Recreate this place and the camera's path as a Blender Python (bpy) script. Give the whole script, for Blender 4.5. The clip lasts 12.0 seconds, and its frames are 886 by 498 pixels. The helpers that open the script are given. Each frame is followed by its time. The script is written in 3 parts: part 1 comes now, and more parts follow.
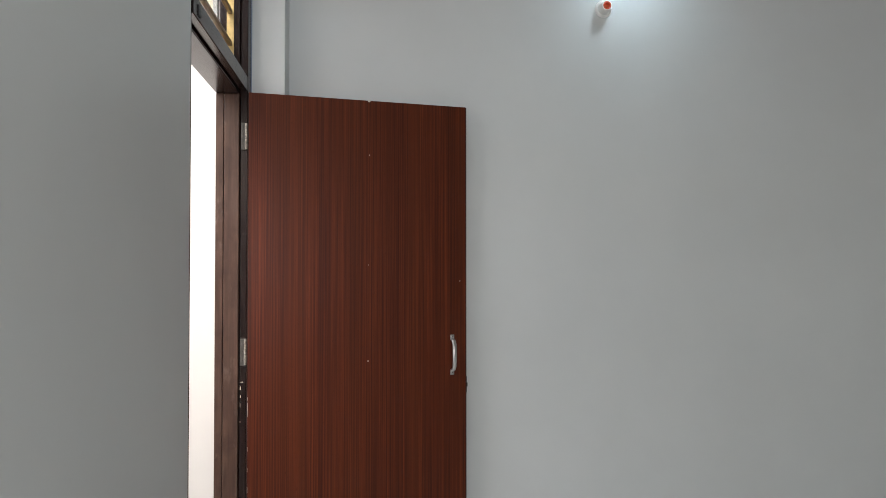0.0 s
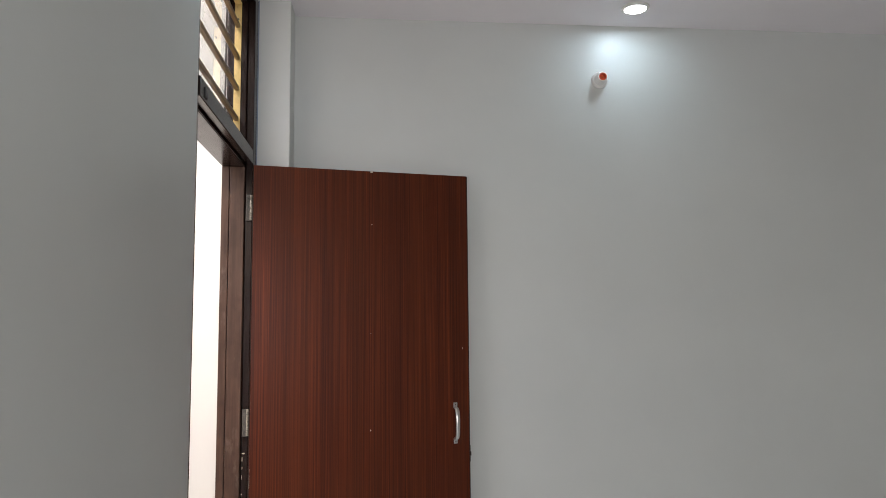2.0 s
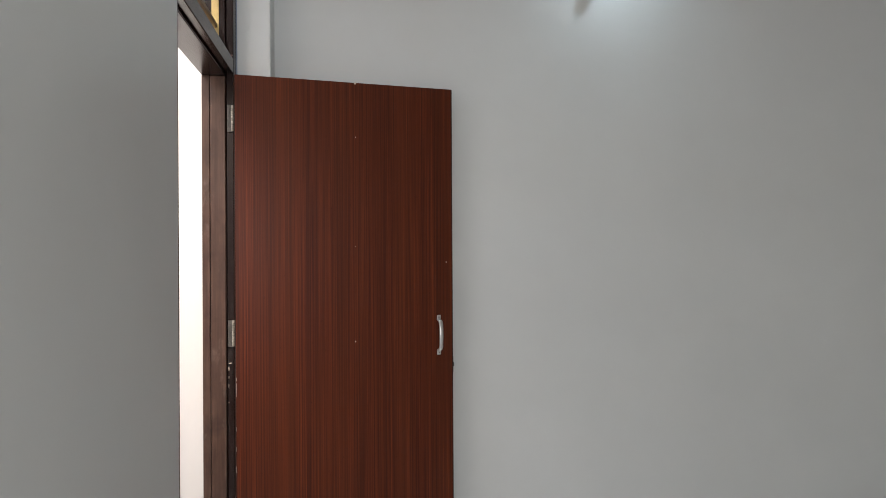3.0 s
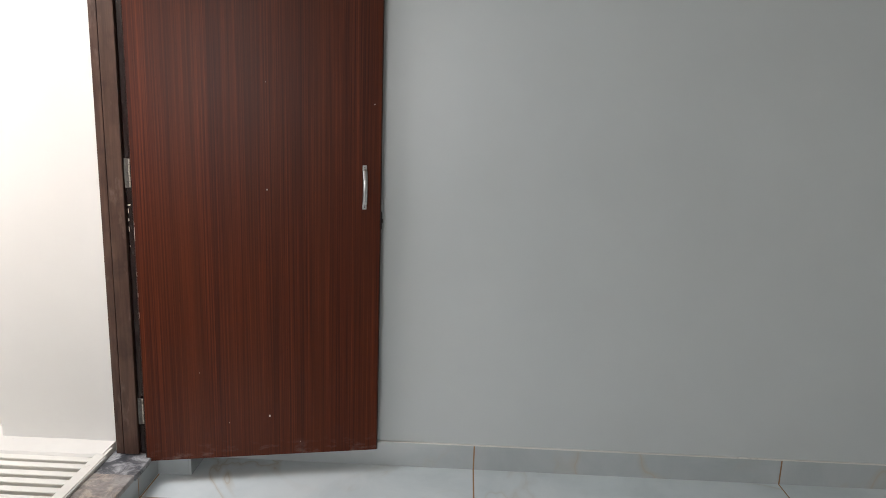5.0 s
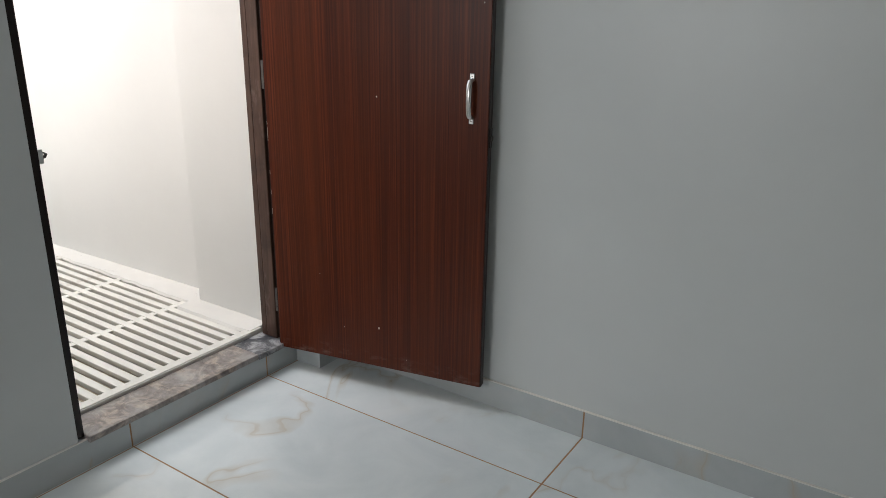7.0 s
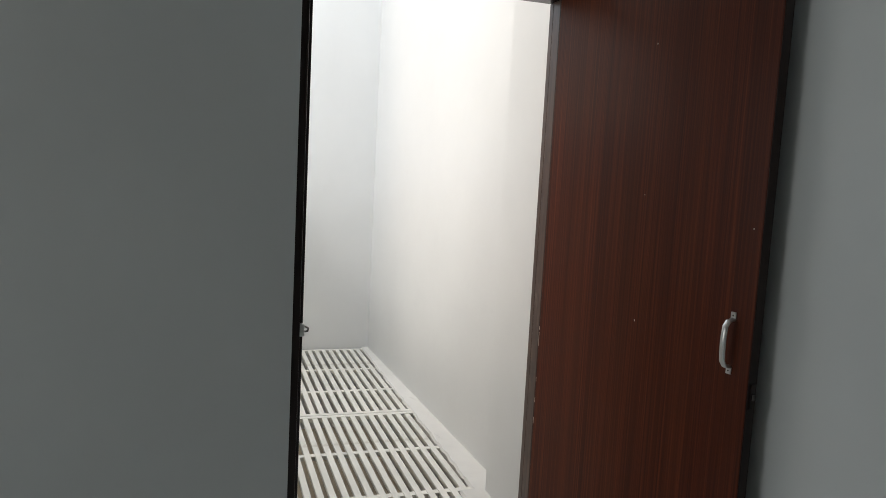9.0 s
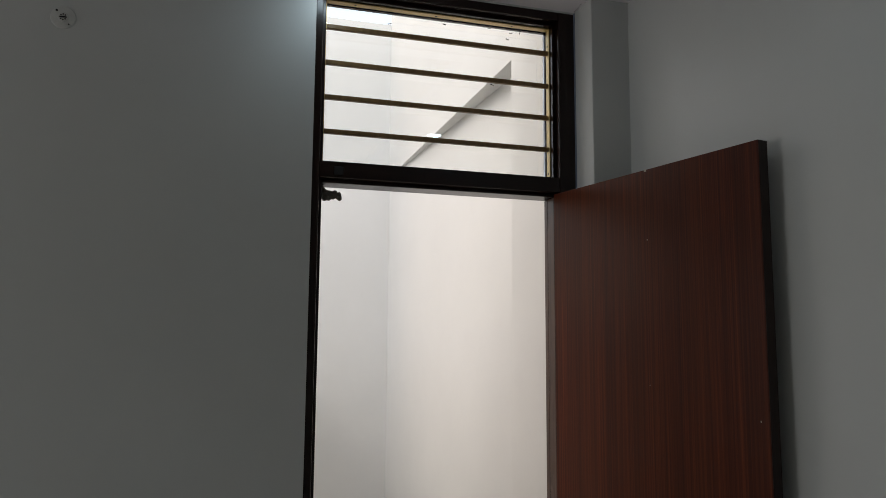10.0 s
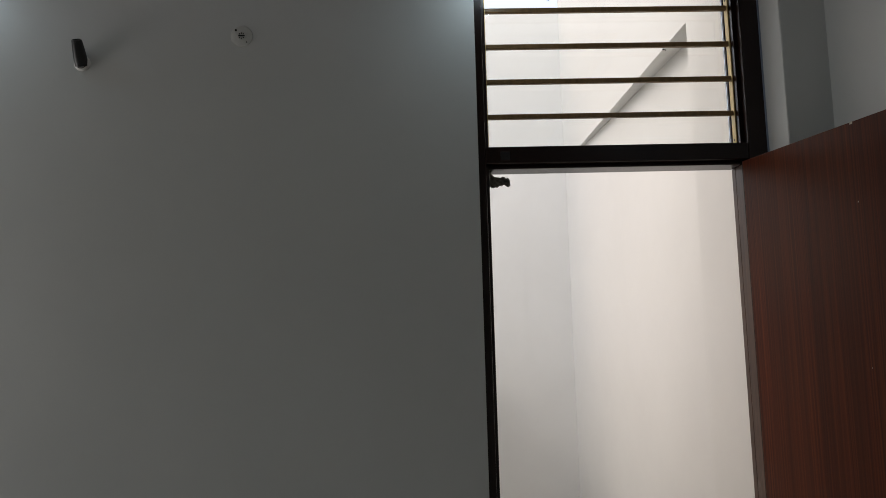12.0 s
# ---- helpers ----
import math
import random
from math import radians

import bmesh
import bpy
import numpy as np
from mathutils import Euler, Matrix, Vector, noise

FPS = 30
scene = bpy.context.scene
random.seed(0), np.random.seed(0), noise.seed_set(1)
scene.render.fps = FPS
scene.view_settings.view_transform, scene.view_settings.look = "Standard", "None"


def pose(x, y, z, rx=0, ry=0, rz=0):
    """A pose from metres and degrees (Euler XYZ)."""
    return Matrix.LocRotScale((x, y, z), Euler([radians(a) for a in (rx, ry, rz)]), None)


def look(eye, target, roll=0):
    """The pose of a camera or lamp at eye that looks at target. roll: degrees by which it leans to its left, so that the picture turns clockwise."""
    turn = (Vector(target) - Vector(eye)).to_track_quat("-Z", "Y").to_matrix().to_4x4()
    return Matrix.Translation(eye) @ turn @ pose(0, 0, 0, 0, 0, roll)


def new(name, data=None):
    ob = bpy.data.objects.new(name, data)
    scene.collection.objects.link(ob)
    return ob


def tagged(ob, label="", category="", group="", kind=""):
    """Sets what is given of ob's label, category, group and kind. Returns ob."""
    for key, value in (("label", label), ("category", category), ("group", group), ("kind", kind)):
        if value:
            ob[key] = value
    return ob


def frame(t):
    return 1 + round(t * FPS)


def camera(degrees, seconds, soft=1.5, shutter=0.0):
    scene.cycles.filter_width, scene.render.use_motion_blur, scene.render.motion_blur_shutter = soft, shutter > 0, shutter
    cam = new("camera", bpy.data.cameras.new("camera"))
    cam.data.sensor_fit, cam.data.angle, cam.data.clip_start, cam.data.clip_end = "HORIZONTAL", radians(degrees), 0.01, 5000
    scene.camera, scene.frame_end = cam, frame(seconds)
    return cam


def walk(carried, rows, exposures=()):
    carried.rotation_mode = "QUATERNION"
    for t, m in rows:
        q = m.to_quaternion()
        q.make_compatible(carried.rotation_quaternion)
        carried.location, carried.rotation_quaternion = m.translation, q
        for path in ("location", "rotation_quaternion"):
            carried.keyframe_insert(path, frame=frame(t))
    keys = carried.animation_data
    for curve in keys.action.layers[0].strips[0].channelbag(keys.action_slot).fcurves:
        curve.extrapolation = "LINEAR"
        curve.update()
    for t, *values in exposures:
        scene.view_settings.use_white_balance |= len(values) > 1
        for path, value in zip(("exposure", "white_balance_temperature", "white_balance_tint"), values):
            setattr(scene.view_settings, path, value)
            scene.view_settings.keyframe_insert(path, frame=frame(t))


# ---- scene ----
cam = camera(62.8, 12.0, soft=0.85)
PATH = [
    (0, (0.441, -2.962, 1.487), (0.651, -0.974, 1.527), -0.0),
    (0.5, (0.449, -2.971, 1.503), (0.656, -1.003, 1.792), -1.2),
    (1, (0.449, -2.994, 1.537), (0.645, -1.041, 1.923), -1.4),
    (1.5, (0.472, -2.985, 1.544), (0.66, -1.021, 1.872), -1.8),
    (2, (0.458, -2.99, 1.528), (0.649, -1.009, 1.724), -0.5),
    (2.5, (0.458, -2.99, 1.52), (0.669, -1.003, 1.61), -0.4),
    (3, (0.433, -2.989, 1.467), (0.684, -1.005, 1.469), -0.3),
    (3.2, (0.451, -2.976, 1.469), (0.705, -0.993, 1.435), -0.6),
    (4.8, (0.974, -2.715, 1.503), (1.022, -0.748, 1.147), 3.8),
    (5, (1.14, -2.661, 1.466), (1.088, -0.707, 1.045), 2.0),
    (5.5, (1.427, -2.655, 1.406), (0.785, -0.826, 0.915), 4.5),
    (6, (1.596, -2.54, 1.408), (0.785, -0.816, 0.8), 2.2),
    (6.5, (1.779, -2.335, 1.388), (0.915, -0.665, 0.706), 4.5),
    (6.7, (1.884, -2.234, 1.393), (0.973, -0.585, 0.72), 3.0),
    (8.3, (2.196, -1.546, 1.459), (0.556, -0.534, 0.924), 2.3),
    (8.5, (2.208, -1.47, 1.468), (0.531, -0.514, 0.945), 1.6),
    (9, (2.272, -1.34, 1.517), (0.379, -0.728, 1.305), 3.0),
    (9.5, (2.319, -1.322, 1.599), (0.408, -0.736, 1.675), 1.9),
    (10, (2.33, -1.329, 1.625), (0.424, -0.77, 1.857), 0.4),
    (10.5, (2.34, -1.308, 1.649), (0.445, -0.783, 2.012), -0.8),
    (11, (2.336, -1.306, 1.648), (0.433, -0.821, 2.026), -1.6),
    (11.5, (2.292, -1.306, 1.636), (0.349, -0.959, 1.954), -2.6),
    (12, (2.272, -1.28, 1.607), (0.285, -1.219, 1.826), -1.5),
]
EXPOSURE = [(0, 0.90, 6450, 13), (1.0, 0.75, 6600, 14), (1.6, 0.72, 6650, 14), (2.5, 0.85, 6650, 15), (3.2, 0.90, 6600, 15), (5, 0.74, 6400, 12), (6.0, 0.50, 6450, 11), (6.5, 0.45, 6400, 11), (8.4, 0.25, 6250, 8), (9.2, -0.32, 6350, 9), (10.5, -0.66, 6700, 13), (12, -0.66, 6700, 13)]
walk(cam, [(t, look(eye, target, roll)) for t, eye, target, roll in PATH], EXPOSURE)

# light levels
SKY, SUN, SHAFT, OVERHEAD, FILL, DOWN, LED_GLOW = 0.15, 0.7, 160.0, 125.0, 17.3, 0.58, 12.0

# ---------------------------------------------------------------- world, sun, large lights
world = bpy.data.worlds.new("sky")
scene.world = world
world.use_nodes = True
wn = world.node_tree.nodes
sky = wn.new("ShaderNodeTexSky")
sky.sky_type = "NISHITA"
sky.sun_disc = False
sky.dust_density = 5.0
sky.sun_elevation, sky.sun_rotation = radians(46), radians(206)
world.node_tree.links.new(sky.outputs[0], wn["Background"].inputs[0])
wn["Background"].inputs[1].default_value = SKY


def lamp(name, kind, energy, colour, m, **values):
    data = bpy.data.lights.new(name, kind)
    data.energy, data.color = energy, colour
    for key, value in values.items():
        if key == "size":
            data.size = value
        if key == "size_y":
            data.size_y = value
        if key == "shape":
            data.shape = value
        if key == "angle":
            data.angle = value
        if key == "spread":
            data.spread = value
    ob = new(name, data)
    ob.matrix_world = m
    return ob


lamp("sun", "SUN", SUN, (1, 0.96, 0.9), look((0, 0, 0), (-0.30, 0.62, -0.72)), angle=radians(10))
# daylight that falls down the open shaft beside the room
lamp("shaft_daylight", "AREA", SHAFT, (0.98, 0.99, 1.0), look((0.8, -4.0, 5.4), (-2.2, -0.3, 1.4)), shape="RECTANGLE", size=3.2, size_y=2.6)
lamp("overhead_daylight", "AREA", OVERHEAD, (0.97, 0.99, 1.0), look((-1.9, -1.2, 6.3), (-2.0, -0.6, 1.0)), shape="RECTANGLE", size=2.2, size_y=1.7)
# added fill lamp, in an unseen opening in the wall behind the walk
lamp("window_daylight", "AREA", FILL, (1.0, 1.0, 0.99), look((0.55, -4.26, 1.60), (1.0, -2.0, 1.75)), shape="RECTANGLE", size=0.8, size_y=1.2)


# ---------------------------------------------------------------- materials
class Nodes:
    def __init__(self, name, rough=0.6, metal=0.0, colour=(0.8, 0.8, 0.8), spec=0.5):
        self.mat = bpy.data.materials.new(name)
        self.mat.use_nodes = True
        self.tree = self.mat.node_tree
        self.bsdf = self.tree.nodes["Principled BSDF"]
        self.bsdf.inputs["Roughness"].default_value = rough
        self.bsdf.inputs["Metallic"].default_value = metal
        self.bsdf.inputs["Base Color"].default_value = (*colour, 1)
        self.bsdf.inputs["Specular IOR Level"].default_value = spec

    def add(self, kind):
        return self.tree.nodes.new(kind)

    def link(self, a, b):
        self.tree.links.new(a, b)

    def coords(self, scale=(1, 1, 1), offset=False, where="Object"):
        tc = self.add("ShaderNodeTexCoord")
        mp = self.add("ShaderNodeMapping")
        mp.inputs["Scale"].default_value = scale
        self.link(tc.outputs[where], mp.inputs[0])
        if offset:
            info = self.add("ShaderNodeObjectInfo")
            mul = self.add("ShaderNodeMath")
            mul.operation = "MULTIPLY"
            mul.inputs[1].default_value = 37.0
            self.link(info.outputs["Random"], mul.inputs[0])
            self.link(mul.outputs[0], mp.inputs["Location"])
        return mp.outputs[0]

    def noise(self, vec, scale, detail=4, rough=0.55, distort=0.0):
        n = self.add("ShaderNodeTexNoise")
        n.inputs["Scale"].default_value = scale
        n.inputs["Detail"].default_value = detail
        n.inputs["Roughness"].default_value = rough
        n.inputs["Distortion"].default_value = distort
        self.link(vec, n.inputs["Vector"])
        return n.outputs["Fac"]

    def ramp(self, fac, stops):
        r = self.add("ShaderNodeValToRGB")
        el = r.color_ramp.elements
        while len(el) < len(stops):
            el.new(0.5)
        for e, (p, c) in zip(el, stops):
            e.position = p
            e.color = (*c, 1) if len(c) == 3 else c
        self.link(fac, r.inputs[0])
        return r.outputs[0]

    def mix(self, fac, a, b, kind="MIX"):
        m = self.add("ShaderNodeMix")
        m.data_type, m.blend_type = "RGBA", kind
        for sock, val in ((m.inputs["Factor"], fac), (m.inputs[6], a), (m.inputs[7], b)):
            if isinstance(val, (int, float)):
                sock.default_value = val
            elif isinstance(val, tuple):
                sock.default_value = (*val, 1)
            else:
                self.link(val, sock)
        return m.outputs[2]

    def base(self, sock):
        self.link(sock, self.bsdf.inputs["Base Color"])

    def rough(self, fac, low, high):
        m = self.add("ShaderNodeMapRange")
        m.inputs["To Min"].default_value, m.inputs["To Max"].default_value = low, high
        self.link(fac, m.inputs[0])
        self.link(m.outputs[0], self.bsdf.inputs["Roughness"])

    def bump(self, fac, strength, distance=0.002):
        b = self.add("ShaderNodeBump")
        b.inputs["Strength"].default_value = strength
        b.inputs["Distance"].default_value = distance
        self.link(fac, b.inputs["Height"])
        self.link(b.outputs[0], self.bsdf.inputs["Normal"])


def painted(name, colour, dirt=0.06, rough=0.6, wave=0.25, stains=None):
    """Rolled paint on hand-trowelled plaster."""
    n = Nodes(name, rough)
    v = n.coords()
    big, fine = n.noise(v, 1.3, 5, 0.6), n.noise(v, 260, 2)
    dark = tuple(c * (1 - dirt) for c in colour)
    light = tuple(min(1, c * (1 + dirt * 0.5)) for c in colour)
    col = n.ramp(big, [(0.3, dark), (0.7, light)])
    if stains:
        spots = n.noise(v, 3.7, 8, 0.7, 0.6)
        col = n.mix(n.ramp(spots, [(0.62, (0, 0, 0)), (0.74, (1, 1, 1))]), col, stains)
    n.base(col)
    n.rough(big, rough - 0.08, rough + 0.1)
    hand = n.noise(v, 5.0, 3)
    m = n.add("ShaderNodeMath")
    m.operation = "MULTIPLY_ADD"
    m.inputs[1].default_value = 0.06
    n.link(fine, m.inputs[0])
    n.link(hand, m.inputs[2])
    n.bump(m.outputs[0], wave, 0.004)
    return n.mat


WALL = painted("wall_paint", (0.592, 0.610, 0.600), 0.045, 0.38, 0.16)
CEIL = painted("ceiling_paint", (0.85, 0.815, 0.85), 0.04, 0.7, 0.12)
LILAC = painted("moulding_paint", (0.62, 0.58, 0.65), 0.05, 0.5, 0.1)
BEIGE = painted("cornice_band_paint", (0.54, 0.39, 0.21), 0.08, 0.6, 0.15)
CREAM = painted("exterior_cream_paint", (0.76, 0.755, 0.735), 0.04, 0.75, 0.4)
CEMENT = painted("ledge_cement", (0.76, 0.73, 0.68), 0.14, 0.85, 0.8, (0.36, 0.33, 0.30))
WHITEPAINT = painted("grating_paint", (0.77, 0.74, 0.67), 0.10, 0.6, 0.4, (0.55, 0.50, 0.42))
GROUT = painted("brown_grout", (0.36, 0.205, 0.105), 0.25, 0.85, 0.5)
SHAFTFLOOR = painted("shaft_cement", (0.55, 0.46, 0.34), 0.2, 0.9, 0.5)
GROUND = painted("yard_concrete", (0.30, 0.27, 0.22), 0.2, 0.9, 0.5)


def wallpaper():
    """Woven grey-beige paper; a warm glow along two edges is put into the colour."""
    n = Nodes("edge_glow_wallpaper", 0.6)
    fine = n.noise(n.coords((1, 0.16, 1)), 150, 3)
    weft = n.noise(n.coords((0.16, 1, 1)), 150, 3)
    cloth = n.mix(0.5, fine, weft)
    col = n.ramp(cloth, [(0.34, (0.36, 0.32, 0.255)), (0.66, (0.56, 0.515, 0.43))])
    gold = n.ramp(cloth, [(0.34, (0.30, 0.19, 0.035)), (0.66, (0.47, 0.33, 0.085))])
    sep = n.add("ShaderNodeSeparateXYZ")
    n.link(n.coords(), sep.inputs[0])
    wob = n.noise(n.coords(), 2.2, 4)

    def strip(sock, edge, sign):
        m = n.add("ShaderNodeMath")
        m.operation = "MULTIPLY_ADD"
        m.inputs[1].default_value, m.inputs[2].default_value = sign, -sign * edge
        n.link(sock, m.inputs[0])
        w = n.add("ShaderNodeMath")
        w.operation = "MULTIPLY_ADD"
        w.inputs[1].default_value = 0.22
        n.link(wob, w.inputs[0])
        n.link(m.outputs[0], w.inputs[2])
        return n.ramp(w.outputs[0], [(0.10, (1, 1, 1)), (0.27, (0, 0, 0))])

    # mask of the painted glow: gold at both edges, fading inwards
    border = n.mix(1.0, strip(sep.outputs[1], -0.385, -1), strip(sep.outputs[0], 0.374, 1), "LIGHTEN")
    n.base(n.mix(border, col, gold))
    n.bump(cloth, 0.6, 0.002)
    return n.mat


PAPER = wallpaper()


def sapele():
    """Red-brown striped veneer: ribbons of several widths that run the height of the leaf, dusty at the foot."""
    n = Nodes("sapele_veneer", 0.34, spec=0.20)
    v = n.coords((1, 1, 0.006))
    wide, band, ribbon, hair = n.noise(v, 9, 2, 0.5), n.noise(v, 52, 3, 0.6), n.noise(v, 190, 2, 0.5), n.noise(n.coords((1, 1, 0.02)), 520, 2)
    col = n.ramp(ribbon, [(0.32, (0.041, 0.0064, 0.0021)), (0.45, (0.074, 0.0128, 0.0038)), (0.57, (0.106, 0.0206, 0.0057)), (0.70, (0.152, 0.0330, 0.0090))])
    col = n.mix(n.ramp(band, [(0.38, (0.52, 0.52, 0.52)), (0.54, (0, 0, 0))]), col, (0.036, 0.0060, 0.0026))
    col = n.mix(n.ramp(hair, [(0.42, (0.26, 0.26, 0.26)), (0.6, (0, 0, 0))]), col, (0.028, 0.0048, 0.0024))
    col = n.mix(n.ramp(wide, [(0.35, (0, 0, 0)), (0.7, (0.40, 0.40, 0.40))]), col, (0.120, 0.0280, 0.0076))
    pores = n.noise(n.coords((1, 1, 0.12)), 520, 2)
    col = n.mix(n.ramp(pores, [(0.64, (0, 0, 0)), (0.72, (0.6, 0.6, 0.6))]), col, (0.022, 0.005, 0.0035))
    sep = n.add("ShaderNodeSeparateXYZ")
    n.link(n.coords((1, 1, 1)), sep.inputs[0])
    smudge = n.noise(n.coords((1, 1, 2.2)), 15, 5, 0.65)
    foot = n.add("ShaderNodeMapRange")
    foot.inputs["From Min"].default_value, foot.inputs["From Max"].default_value = 0.075, 0.0
    n.link(sep.outputs[2], foot.inputs[0])
    dust = n.mix(1.0, n.ramp(smudge, [(0.52, (0, 0, 0)), (0.74, (0.24, 0.24, 0.24))]), foot.outputs[0], "MULTIPLY")
    col = n.mix(dust, col, (0.42, 0.36, 0.32))
    n.base(col)
    n.rough(n.noise(n.coords(), 4.5, 4), 0.33, 0.40)
    n.bump(pores, 0.12, 0.001)
    return n.mat


def stained(name, dark, light, gloss, smudge=None):
    n = Nodes(name, gloss, spec=0.3)
    v = n.coords((1, 1, 0.05))
    grain = n.noise(v, 70, 5, 0.65, 0.3)
    col = n.ramp(grain, [(0.3, dark), (0.72, light)])
    if smudge:
        stain = n.noise(n.coords((1, 1, 0.6)), 13, 5, 0.6, 0.4)
        col = n.mix(n.ramp(stain, [(0.46, (0, 0, 0)), (0.66, (0.6, 0.6, 0.6))]), col, smudge)
        dab = n.noise(n.coords((1, 1, 0.4)), 21, 4, 0.6)
        col = n.mix(n.ramp(dab, [(0.60, (0, 0, 0)), (0.74, (0.35, 0.35, 0.35))]), col, (0.26, 0.20, 0.17))
    n.base(col)
    n.rough(n.noise(n.coords(), 9, 4), gloss - 0.04, gloss + 0.06)
    n.bump(grain, 0.04, 0.001)
    return n.mat


SAPELE = sapele()
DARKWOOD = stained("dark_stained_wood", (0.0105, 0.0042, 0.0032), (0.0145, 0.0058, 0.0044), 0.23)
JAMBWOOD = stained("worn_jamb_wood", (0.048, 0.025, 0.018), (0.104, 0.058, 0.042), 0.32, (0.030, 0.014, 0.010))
LIPPING = stained("door_lipping", (0.010, 0.004, 0.003), (0.024, 0.010, 0.007), 0.4)
BRONZE = stained("brown_gold_bar", (0.17, 0.10, 0.04), (0.27, 0.165, 0.07), 0.34)


def marble(name, tone):
    """Glazed white tile with beige veins; each tile takes another part of the pattern. A lower tone darkens the glaze.
    """
    n = Nodes(name, 0.09, spec=0.5)
    v = n.coords((1, 1, 1), True)
    warp = n.noise(v, 1.6, 4, 0.6)
    cloud = n.noise(v, 3.2, 6, 0.6, 0.5)
    col = n.ramp(cloud, [(0.32, (0.64 * tone, 0.684 * tone, 0.684 * tone)), (0.55, (0.73 * tone, 0.766 * tone, 0.763 * tone)), (0.75, (0.79 * tone, 0.810 * tone, 0.798 * tone))])
    veins = n.add("ShaderNodeTexNoise")
    veins.inputs["Scale"].default_value = 1.5
    veins.inputs["Detail"].default_value = 4
    veins.inputs["Roughness"].default_value = 0.46
    veins.inputs["Distortion"].default_value = 1.0
    n.link(v, veins.inputs["Vector"])
    line = n.ramp(veins.outputs["Fac"], [(0.480, (0, 0, 0)), (0.497, (0.30, 0.30, 0.30)), (0.503, (0.30, 0.30, 0.30)), (0.524, (0, 0, 0))])
    mask = n.ramp(n.noise(v, 2.0, 3), [(0.44, (0, 0, 0)), (0.60, (1, 1, 1))])
    thin = n.ramp(veins.outputs["Fac"], [(0.4935, (0, 0, 0)), (0.4985, (0.8, 0.8, 0.8)), (0.5035, (0, 0, 0))])
    fac = n.mix(1.0, n.mix(1.0, line, thin, "LIGHTEN"), mask, "MULTIPLY")
    col = n.mix(fac, col, (0.50, 0.40, 0.27))
    n.base(col)
    n.rough(n.noise(n.coords(), 14, 5, 0.7), 0.035, 0.10)
    n.bump(warp, 0.05, 0.002)
    return n.mat


def sill_stone(name, dark, mid, vein, scale):
    n = Nodes(name, 0.3)
    v = n.coords((1, 1, 1), True)
    patch = n.noise(v, scale, 8, 0.68, 0.9)
    col = n.ramp(patch, [(0.3, dark), (0.5, mid), (0.62, vein), (0.7, mid)])
    dust = n.noise(v, 9, 6, 0.7)
    n.base(n.mix(n.ramp(dust, [(0.42, (0, 0, 0)), (0.70, (0.75, 0.75, 0.75))]), col, (0.46, 0.44, 0.42)))
    n.rough(dust, 0.2, 0.6)
    n.bump(patch, 0.1, 0.001)
    return n.mat


TILE = marble("marble_tile", 1.0)
# the floor's marble toned down: the skirting's shade is in its colour
SKIRTTILE = marble("shaded_skirting_tile", 0.67)
BROWNSTONE = sill_stone("brown_marble", (0.085, 0.066, 0.056), (0.205, 0.168, 0.150), (0.44, 0.35, 0.28), 15)
BLACKSTONE = sill_stone("grey_granite", (0.022, 0.023, 0.028), (0.060, 0.062, 0.072), (0.42, 0.42, 0.43), 11)


def plain(name, colour, rough, metal=0.0, wear=0.15, scale=40):
    n = Nodes(name, rough, metal)
    v = n.coords()
    f = n.noise(v, scale, 5, 0.65)
    n.base(n.ramp(f, [(0.3, tuple(c * (1 - wear) for c in colour)), (0.7, colour)]))
    n.rough(f, max(0.02, rough - 0.08), rough + 0.12)
    n.bump(f, 0.06, 0.0006)
    return n.mat


GOLD = plain("gold_flat_bar", (0.66, 0.48, 0.20), 0.30, 0.4, 0.2, 60)
STEEL = plain("aluminium", (0.64, 0.63, 0.61), 0.28, 1.0)
IRON = plain("rusty_hinge_steel", (0.55, 0.50, 0.42), 0.5, 0.5, 0.85, 85)
OXIDE = plain("dark_oxidised_steel", (0.13, 0.12, 0.11), 0.55, 0.6, 0.4, 90)
BRACKET = plain("dusty_bracket_steel", (0.42, 0.39, 0.33), 0.6, 0.1, 0.75, 60)
CHIP = plain("pale_chipped_filler", (0.70, 0.62, 0.52), 0.8)
PLASTIC = plain("white_plastic", (0.78, 0.77, 0.74), 0.35, 0.0, 0.05)
GREYPLASTIC = plain("off_white_plastic", (0.60, 0.61, 0.585), 0.45, 0.0, 0.08)
ORANGE = plain("orange_plastic", (0.80, 0.16, 0.07), 0.4, 0.0, 0.08)
BLACK = plain("black_plastic", (0.012, 0.012, 0.013), 0.4)
BRASS = plain("brass_contact", (0.62, 0.40, 0.14), 0.35, 1.0)
BLUEGREY = plain("blue_grey_strip", (0.22, 0.27, 0.36), 0.7)
ANT = plain("dead_insect", (0.015, 0.010, 0.008), 0.6)


def glowing(name, colour, strength):
    n = Nodes(name, 0.5, 0, colour)
    n.bsdf.inputs["Emission Color"].default_value = (*colour, 1)
    n.bsdf.inputs["Emission Strength"].default_value = strength
    return n.mat


LED = glowing("led_diffuser", (0.90, 0.96, 1.0), LED_GLOW)

GLASS = Nodes("clear_glass", 0.0, 0, (0.97, 0.985, 0.98))
GLASS.bsdf.inputs["Transmission Weight"].default_value = 1.0
GLASS.bsdf.inputs["IOR"].default_value = 1.45
GLASS = GLASS.mat


